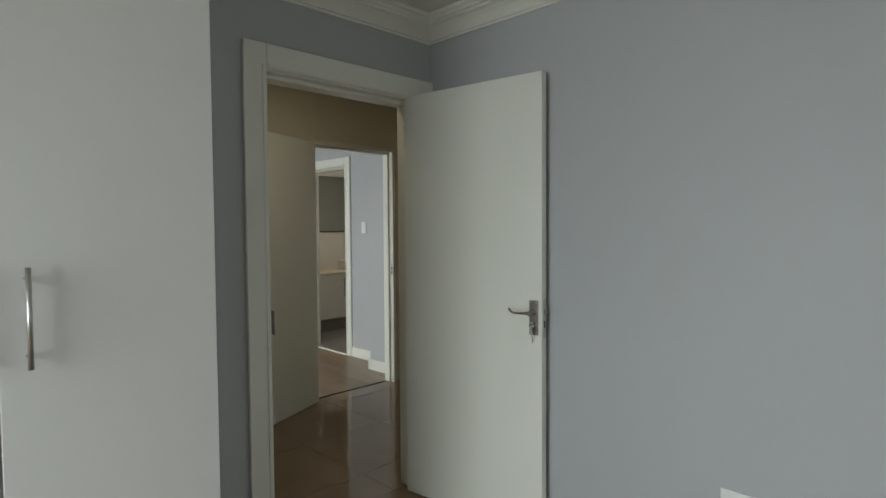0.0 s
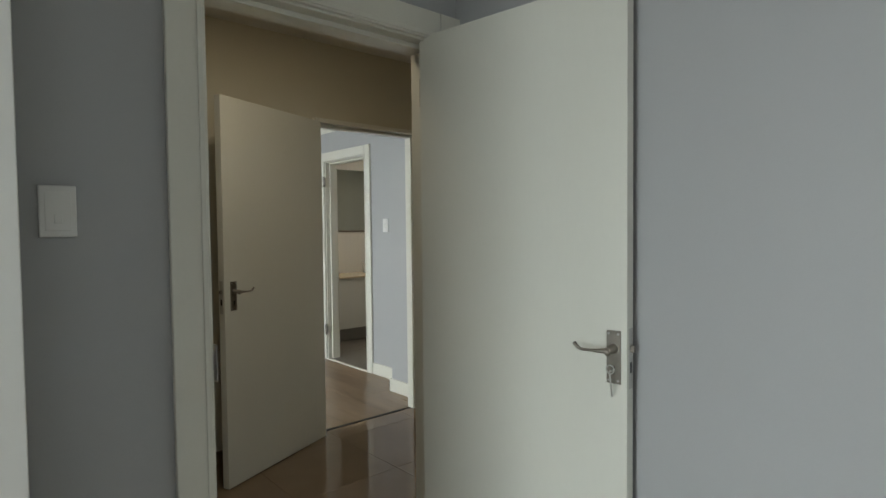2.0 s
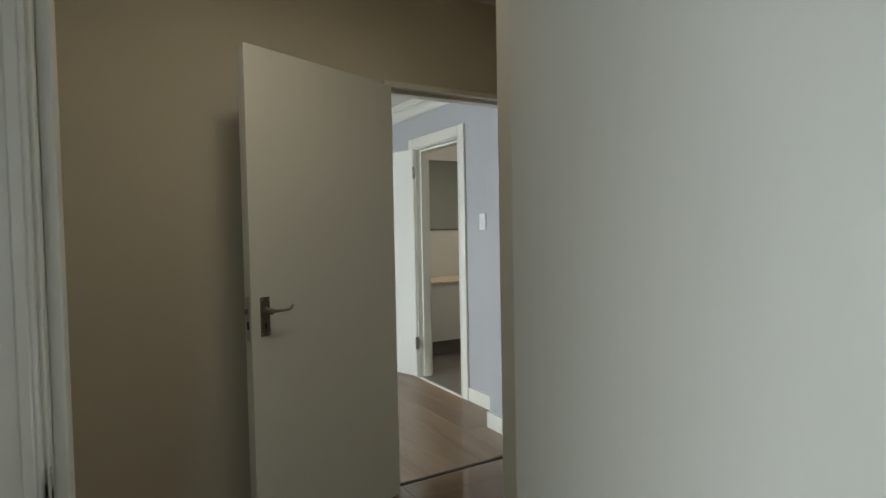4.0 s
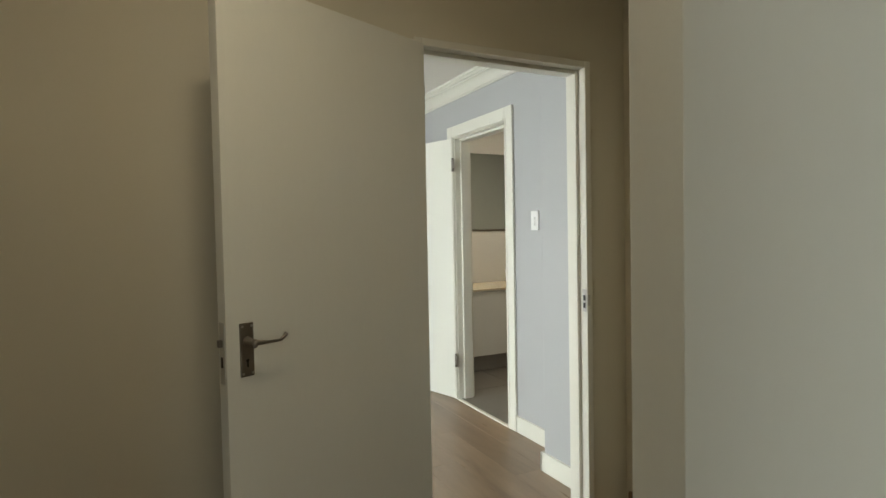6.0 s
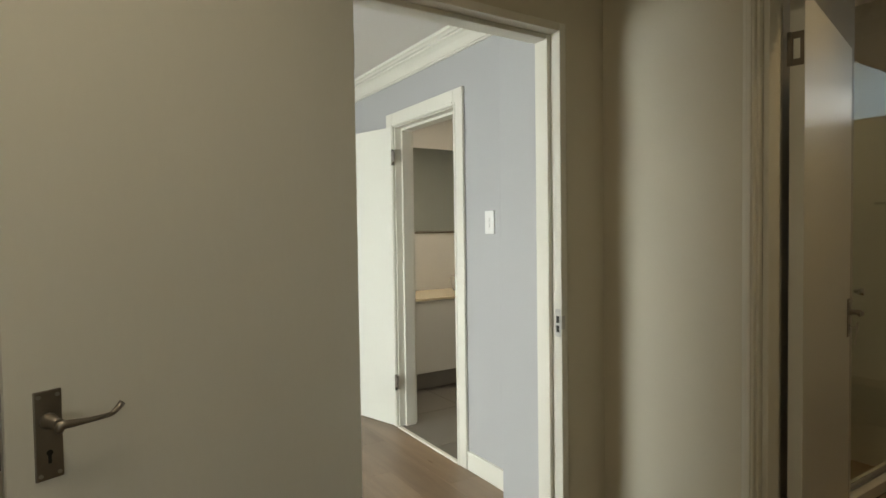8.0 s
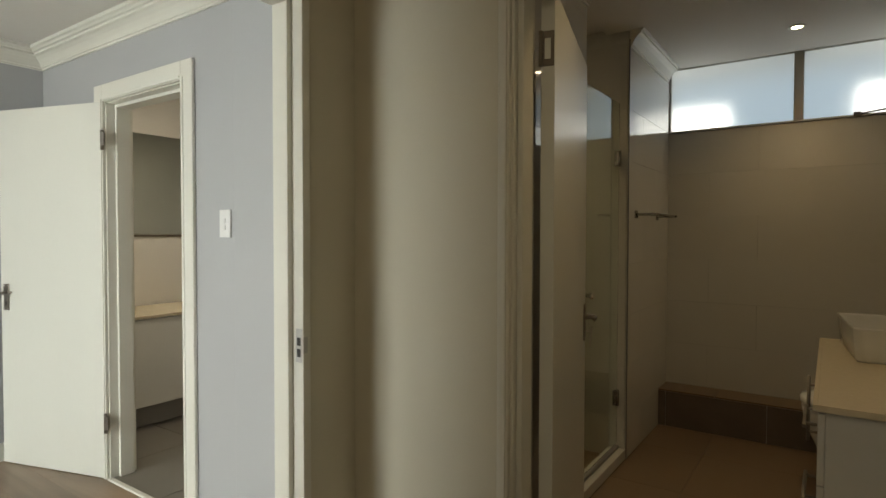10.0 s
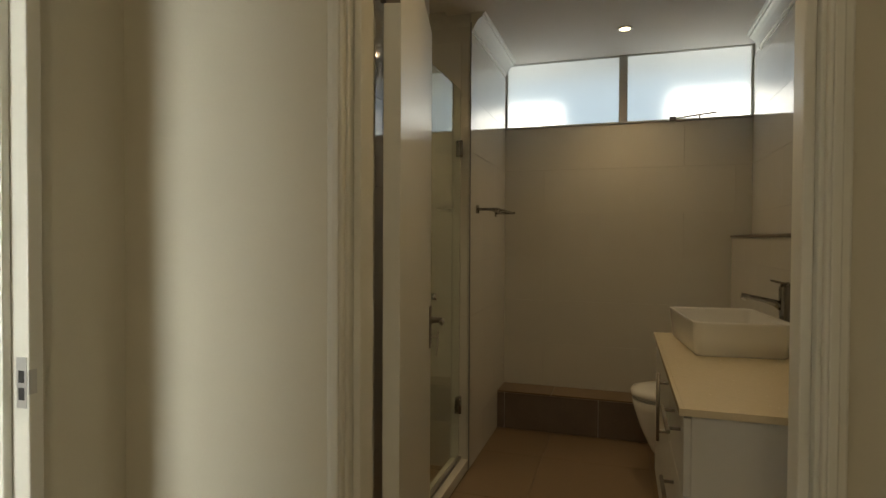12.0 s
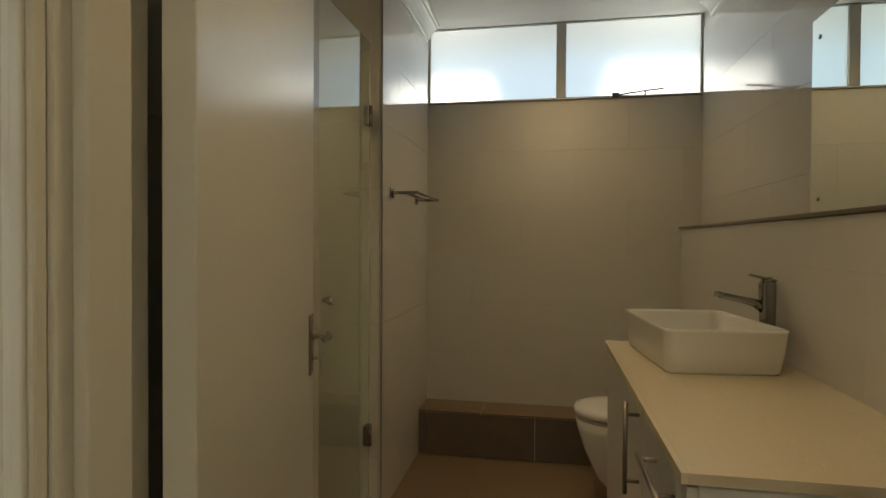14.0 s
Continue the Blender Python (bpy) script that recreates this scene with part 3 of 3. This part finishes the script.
def tap(m, label):
    """A tall mixer; local y is the way of the spout."""
    ob = thing("tap", m, label, "tap")
    rings = ((0, 0.024, 0), (0.006, 0.024, 0), (0.008, 0.0195, 0), (0.06, 0.0195, 0), (0.20, 0.0225, 0.002), (0.245, 0.0225, 0.002), (0.252, 0.019, 0.001))
    part("body", loft(B(), [[(x, y + s, z) for x, y in rounded(r, r, 0.011, 4)] for z, r, s in rings]), DARKCHROME, ob)
    pts = [(0, 0.012, 0.165), (0, 0.04, 0.182), (0, 0.08, 0.193), (0, 0.13, 0.203), (0, 0.162, 0.209)]
    part("spout", tube(B(), pts, 0.012, 12, [0.019, 0.0145, 0.011, 0.0105, 0.0115]), DARKCHROME, ob)
    part("aerator", tube(B(), [(0, 0.153, 0.203), (0, 0.157, 0.190)], 0.011, 16), CHROME, ob)
    bm = tube(B(), [(0, 0.0, 0.248), (0, 0.006, 0.262)], 0.018, 12)
    lev = bmesh.new()
    box(lev, -0.014, 0.014, -0.022, 0.058, 0.0, 0.009, 0.003)
    lev.transform(pose(0, 0, 0.256, 13, 0, 0))
    me = bpy.data.meshes.new("lever")
    lev.to_mesh(me)
    bm.from_mesh(me)
    part("lever", bm, DARKCHROME, ob)
    part("index_mark", tube(B(), [(0, 0.024, 0.235), (0, 0.0255, 0.235)], 0.004, 10), DARK, ob)


vanity(pose(4.952, 2.430, 0, 0, 0, 180), 1.258, 0.504, "white bathroom vanity cabinet with steel bar handles",
       [("door", 0.0, 0.81, 0.20, 0.825, ((0.758, 0.59), (0.758, 0.825))),
        ("drawer", 0.81, 1.258, 0.615, 0.825, ((0.955, 0.765), (1.20, 0.765))),
        ("drawer", 0.81, 1.258, 0.41, 0.615, ((0.955, 0.545), (1.20, 0.545))),
        ("drawer", 0.81, 1.258, 0.20, 0.41, ((0.955, 0.335), (1.20, 0.335)))])
counter(pose(4.958, 2.442, 0, 0, 0, 180), 1.272, 0.518, "cream stone top of the bathroom vanity")
basin(pose(4.665, 2.182, 0.85, 0, 0, 6), 0.505, 0.352, 0.128, "white rectangular ceramic vessel basin on the countertop")
tap(pose(4.705, 1.955, 0.85), "tall chrome mixer tap beside the basin")

# toilet on the half wall
to = thing("toilet", pose(5.44, 1.923, 0.02), "white wall-hung toilet with closed lid", "toilet")


def bowl_ring(k, z, y0, l, w):
    pts = []
    for i in range(28):
        a = math.tau * i / 28
        c, s2 = math.cos(a), math.sin(a)
        y = l / 2 + l / 2 * s2
        wx = w / 2 * (abs(c) ** 0.75) * (1 if c > 0 else -1) * (1.0 if s2 < 0 else 1.0)
        pts.append((wx * k, y0 + y, z))
    return pts


part("bowl", loft(B(), [bowl_ring(0.8, 0.04, 0.0, 0.40, 0.26), bowl_ring(0.9, 0.055, 0.0, 0.46, 0.28), bowl_ring(0.95, 0.12, 0.0, 0.51, 0.32), bowl_ring(0.98, 0.24, 0.0, 0.565, 0.35),
                        bowl_ring(1.0, 0.34, 0, 0.597, 0.37), bowl_ring(1.0, 0.388, 0, 0.604, 0.375)]), CERAMIC, to)
part("seat", loft(B(), [bowl_ring(0.94, 0.3885, 0.05, 0.535, 0.375), bowl_ring(0.96, 0.392, 0.048, 0.54, 0.376), bowl_ring(0.96, 0.402, 0.05, 0.54, 0.375)]), CERAMIC, to)
part("hinge_cap", tube(B(), [(-0.075, 0.045, 0.41), (0.075, 0.045, 0.41)], 0.012, 12), CHROME, to, "chrome seat hinge")
part("lid", loft(B(), [bowl_ring(0.985, 0.410, 0.046, 0.562, 0.378), bowl_ring(1.02, 0.414, 0.044, 0.570, 0.38), bowl_ring(1.02, 0.430, 0.044, 0.570, 0.38), bowl_ring(1.0, 0.441, 0.05, 0.556, 0.376), bowl_ring(0.9, 0.449, 0.08, 0.49, 0.37), bowl_ring(0.6, 0.452, 0.15, 0.34, 0.36)]), CERAMIC, to)

# towel rail on the wall beside the shower
tr = thing("towel_rail", pose(5.285, 3.390, 1.455), "short chrome double towel rail on white tiles", "towel rail")
for x in (0.0, 0.50):
    part("wall_plate", box(B(), x - 0.024, x + 0.024, -0.010, 0.0, -0.024, 0.024, 0.003), DARKCHROME, tr)
    part("mount", box(B(), x - 0.009, x + 0.009, -0.132, -0.010, -0.008, 0.008, 0.002), DARKCHROME, tr)
for y in (-0.125, -0.066):
    part("bar", tube(B(), [(-0.012, y, 0.0), (0.512, y, 0.0)], 0.0065, 12), DARKCHROME, tr)

# mirror and strip
mi = thing("wall_mirror", pose(3.50, 1.812, 1.325), "frameless mirror screwed to the tiles over the basin", "mirror")
part("glass", box(B(), 0, 1.25, -0.002, 0.004, 0, 0.625, 0.001), MIRROR, mi)
for x in (0.05, 1.20):
    for z in (0.045, 0.56):
        part("mirror_screw", tube(B(), [(x, 0.004, z), (x, 0.008, z)], 0.007, 12), CHROME, mi)
structure("trim_6", box(B(), 3.256, 6.108, 1.81, 1.932, 1.302, 1.315, 0.002), STRIP, "brown metal edge strip on the tiled half wall")
structure("trim_7", box(B(), 6.106, 6.128, 1.815, 3.385, 2.064, 2.072, 0.001), FRAMEALU, "thin metal edge under the bathroom window")

# tiled ledge under the window
le = thing("pipe_ledge", pose(0, 0, 0), "low boxed ledge with dark brown tiles", "ledge")
part("core", box(B(), 5.892, 6.114, 1.926, 3.388, 0, 0.246), GROUT, le)
for y0, y1 in ((3.342, 3.388), (2.727, 3.338), (2.112, 2.723), (1.926, 2.108)):
    part("tile", box(B(), 5.882, 5.893, y0, y1, 0.004, 0.243, 0.0015), DARKTILE, le)
for y0, y1 in ((3.03, 3.388), (2.42, 3.026), (1.926, 2.416)):
    part("top_tile", box(B(), 5.881, 6.112, y0, y1, 0.246, 0.256, 0.0015), BATHFLOOR, le, "beige top tile")

# shower
sh = thing("shower_screen", pose(0, 0, 0), "frameless clear glass shower door with chrome hinges", "shower screen")
g = part("glass_door", box(B(), 4.452, 5.118, 3.440, 3.448, 0.09, 2.10, 0.001), CLEAR, sh)
g.visible_shadow = False
for z in (0.37, 1.775):
    h = part("glass_hinge", box(B(), 5.068, 5.127, 3.430, 3.458, z - 0.042, z + 0.042, 0.003), DARKCHROME, sh, "chrome glass hinge")
    part("hinge_pin", tube(B(), [(5.088, 3.428, z - 0.045), (5.088, 3.428, z + 0.045)], 0.008, 12), DARKCHROME, h)
part("knob", tube(B(), [(4.59, 3.44, 1.018), (4.59, 3.425, 1.018), (4.59, 3.423, 1.018), (4.59, 3.40, 1.018)], 0.01, 16, [0.010, 0.010, 0.017, 0.017]), CHROME, sh, "chrome knob")
part("seal_strip", box(B(), 4.44, 5.130, 3.430, 3.458, 0.062, 0.076, 0.002), ALU, sh)
structure("trim_9", box(B(), 5.131, 5.138, 3.386, 3.393, 0, 2.47, 0.001), ALU, "thin metal corner strip on tiles")
structure("threshold_1", box(B(), 4.436, 5.134, 3.392, 3.50, 0, 0.060, 0.004), TILE, "low tiled shower kerb")

# downlights
for x, y, top in ((5.62, 2.585, 2.524), (3.55, 2.62, 2.524), (4.72, 3.95, H)):
    dl = thing("downlight", pose(x, y, top), "round white recessed downlight, lit warm", "downlight", "bathroom downlights")
    bm = B()
    loft(bm, [[(r * math.cos(a * math.tau / 24), r * math.sin(a * math.tau / 24), z) for a in range(24)] for r, z in ((0.045, 0.0), (0.045, -0.004), (0.030, -0.006), (0.028, -0.001))], close=False, top=False)
    part("rim", bm, WHITE, dl)
    part("bulb", tube(B(), [(0, 0, -0.001), (0, 0, -0.003)], 0.027, 20), BULB, dl)
    lamp("downlight_lamp", "SPOT", pose(x, y, top - 0.012), SHOWER_W if y > 3 else DOWN_W, (1.0, 0.74, 0.42), cone=130, blend=1.0)

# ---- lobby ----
# unseen fitting and lamp added here to lift the dim lobby walls
dl = thing("downlight", pose(1.4, 2.55, H), "unseen round white downlight, lit warm, added to brighten the lobby", "downlight")
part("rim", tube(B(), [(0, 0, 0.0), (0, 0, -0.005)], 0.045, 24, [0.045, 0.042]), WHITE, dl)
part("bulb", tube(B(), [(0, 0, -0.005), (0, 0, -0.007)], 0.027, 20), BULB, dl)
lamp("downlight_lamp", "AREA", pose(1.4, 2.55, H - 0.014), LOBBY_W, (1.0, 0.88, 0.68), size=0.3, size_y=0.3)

# ---- second bathroom, seen through two doorways ----
vanity(pose(3.45, 6.21, 0), 1.5, 0.575, "white vanity cabinet on a grey recessed plinth",
       [("door", 0, 0.75, 0.16, 0.757, ((0.70, 0.45), (0.70, 0.70))), ("door", 0.75, 1.5, 0.16, 0.757, ((0.80, 0.45), (0.80, 0.70)))], tall=0.7605, drawers_low=0.16, plinth=0.11)
counter(pose(3.44, 6.20, 0), 1.52, 0.585, "cream stone top of the second vanity", 0.78)
basin(pose(4.60, 6.47, 0.78), 0.50, 0.36, 0.128, "white ceramic vessel basin on the second vanity")
m2 = thing("wall_mirror", pose(3.42, 6.938, 1.33), "frameless mirror over the second vanity", "mirror")
part("glass", box(B(), 0, 1.7, -0.004, 0.0, 0, 0.80, 0.001), MIRROR, m2)
structure("trim_8", box(B(), 3.34, 6.6, 6.78, 6.94, 1.31, 1.325, 0.002), STRIP, "brown metal edge strip on a half wall")
# downlight never in view, added with its lamp to brighten this room and mirror
dl = thing("downlight", pose(4.3, 5.75, H), "round white recessed downlight, lit warm", "downlight")
part("rim", tube(B(), [(0, 0, 0.0), (0, 0, -0.005)], 0.045, 24, [0.045, 0.042]), WHITE, dl)
part("bulb", tube(B(), [(0, 0, -0.005), (0, 0, -0.007)], 0.027, 20), BULB, dl)
lamp("downlight_lamp", "AREA", pose(4.3, 5.75, H - 0.012), DOWNA_W, (1.0, 0.92, 0.78), size=0.12, size_y=0.12)
dl = thing("downlight", pose(2.77, 5.79, ROOM_H), "round white recessed downlight, lit, in the far room", "downlight")
part("rim", tube(B(), [(0, 0, 0.0), (0, 0, -0.005)], 0.045, 24, [0.045, 0.042]), WHITE, dl)
part("bulb", tube(B(), [(0, 0, -0.005), (0, 0, -0.007)], 0.027, 20), BULB, dl)
lamp("downlight_lamp", "SPOT", pose(2.77, 5.79, ROOM_H - 0.014), FAR_W, (1.0, 0.93, 0.82), cone=120, blend=1.0)
structure("threshold_2", box(B(), 3.246, 3.272, 4.885, 5.60, 0, 0.012, 0.003), WHITE, "pale threshold strip of a doorway")
structure("threshold_3", box(B(), 2.15, 2.84, 3.762, 3.785, -0.006, 0.0035, 0.001), DARK, "thin dark joint between tiles and planks")

# ---- tiles and planks ----
MESHES = {}


def piece_mesh(name, w, h, t, c, material):
    """A slab w by h by t with chamfered front edges; its front faces local +z."""
    key = (name, round(w, 4), round(h, 4))
    if key not in MESHES:
        me = bpy.data.meshes.new(name)
        V = [(x, y, 0) for x, y in ((0, 0), (w, 0), (w, h), (0, h))] + [(x, y, t - c) for x, y in ((0, 0), (w, 0), (w, h), (0, h))] \
            + [(x, y, t) for x, y in ((c, c), (w - c, c), (w - c, h - c), (c, h - c))]
        F = [(8, 9, 10, 11)] + [(a + k, a + (k + 1) % 4, a + 4 + (k + 1) % 4, a + 4 + k) for a in (0, 4) for k in range(4)]
        me.from_pydata(V, [], F)
        me.materials.append(material)
        MESHES[key] = me
    return MESHES[key]


def field(name, parent, m, W, HT, tw, th, gap, t, material, shift=0.0, u0=0.0, v0=0.0, holes=()):
    """Pieces over a field W by HT in the plane of m (x along, y up, z out); each row shifted; u0, v0: where the grid starts; holes: rectangles left free."""
    row, v = 0, v0
    while v < HT - 1e-4:
        u = u0 - ((row * shift) % 1.0) * tw
        while u < W - 1e-4:
            a0, a1, b0, b1 = max(0, u), min(W, u + tw), max(0, v), min(HT, v + th)
            if a1 - a0 > 0.012 and b1 - b0 > 0.012 and not any(a1 > h[0] + 1e-4 and a0 < h[1] - 1e-4 and b1 > h[2] + 1e-4 and b0 < h[3] - 1e-4 for h in holes):
                ob = new(name, piece_mesh(name, a1 - a0 - gap, b1 - b0 - gap, t, min(0.0012, gap * 0.4), material))
                ob.parent = parent
                ob.matrix_world = m @ Matrix.Translation((a0 + gap / 2, b0 + gap / 2, 0))
            u += tw
        v += th
        row += 1


def plane(o, u, v):
    u, v = Vector(u), Vector(v)
    w = u.cross(v)
    return Matrix(((u.x, v.x, w.x, o[0]), (u.y, v.y, w.y, o[1]), (u.z, v.z, w.z, o[2]), (0, 0, 0, 1)))


O = bpy.data.objects
V0 = -0.057
field("tile", O["wall_18"], plane((6.124, 3.398, 0), (0, -1, 0), (0, 0, 1)), 1.59, 2.062, 0.605, 0.304, 0.0007, 0.008, TILE, 0.5, -0.02, V0)
field("tile", O["wall_20"], plane((5.137, 3.398, 0), (1, 0, 0), (0, 0, 1)), 0.98, 2.45, 0.605, 0.304, 0.0007, 0.008, TILE, 0.5, -0.3, V0)
field("tile", O["wall_19"], plane((3.258, 3.398, 0), (1, 0, 0), (0, 0, 1)), 1.175, 2.45, 0.605, 0.304, 0.0007, 0.008, TILE, 0.5, 0, V0)
field("tile", O["wall_16"], plane((6.116, 1.802, 1.316), (-1, 0, 0), (0, 0, 1)), 2.86, 1.13, 0.605, 0.304, 0.0007, 0.008, TILE, 0.5, -0.2, -0.16)
field("tile", O["wall_17"], plane((6.116, 1.914, 0), (-1, 0, 0), (0, 0, 1)), 2.86, 1.30, 0.605, 0.304, 0.0007, 0.008, TILE, 0.5, -0.2, V0)
field("tile", O["wall_22"], plane((5.143, 4.35, 0), (-1, 0, 0), (0, 0, 1)), 0.95, 2.45, 0.605, 0.304, 0.0007, 0.008, TILE, 0.5, 0, V0)
field("tile", O["wall_23"], plane((5.143, 3.40, 0), (0, 1, 0), (0, 0, 1)) @ pose(0.95, 0, 0, 0, 180, 0), 0.95, 2.45, 0.605, 0.304, 0.0007, 0.008, TILE, 0.5, 0, V0)
field("floor_tile", O["floor_3"], plane((3.2, 1.925, -0.006), (1, 0, 0), (0, 1, 0)), 2.69, 1.465, 0.60, 0.60, 0.002, 0.006, BATHFLOOR, 0, -0.15, -0.1)
field("floor_tile", O["floor_3"], plane((4.19, 3.5, -0.006), (1, 0, 0), (0, 1, 0)), 0.95, 0.85, 0.30, 0.30, 0.004, 0.006, BATHFLOOR, 0, 0, 0)
field("floor_tile", O["floor_4"], plane((3.272, 4.57, -0.006), (1, 0, 0), (0, 1, 0)), 3.33, 2.3, 0.60, 0.60, 0.004, 0.006, GREYFLOOR, 0, 0, 0)
field("floor_tile", O["floor_1"], plane((-0.6, 2.1, -0.006), (1, 0, 0), (0, 1, 0)), 3.80, 1.66, 0.60, 0.60, 0.0015, 0.006, FLOORTILE, 0, -0.22, -0.32)
field("floor_tile", O["floor_1"], plane((-2.7, -3.2, -0.006), (1, 0, 0), (0, 1, 0)), 4.48, 5.3, 0.60, 0.60, 0.0015, 0.006, FLOORTILE, 0, -0.1, -0.1)
field("plank", O["floor_2"], plane((-0.9, 3.787, -0.008), (1, 0, 0), (0, 1, 0)) @ plane((0, 0, 0), (0, 1, 0), (-1, 0, 0)) @ Matrix.Translation((0, -4.16, 0)), 2.61, 4.15, 1.2, 0.19, 0.0008, 0.010, PLANK, 0.37, -0.3, 0)
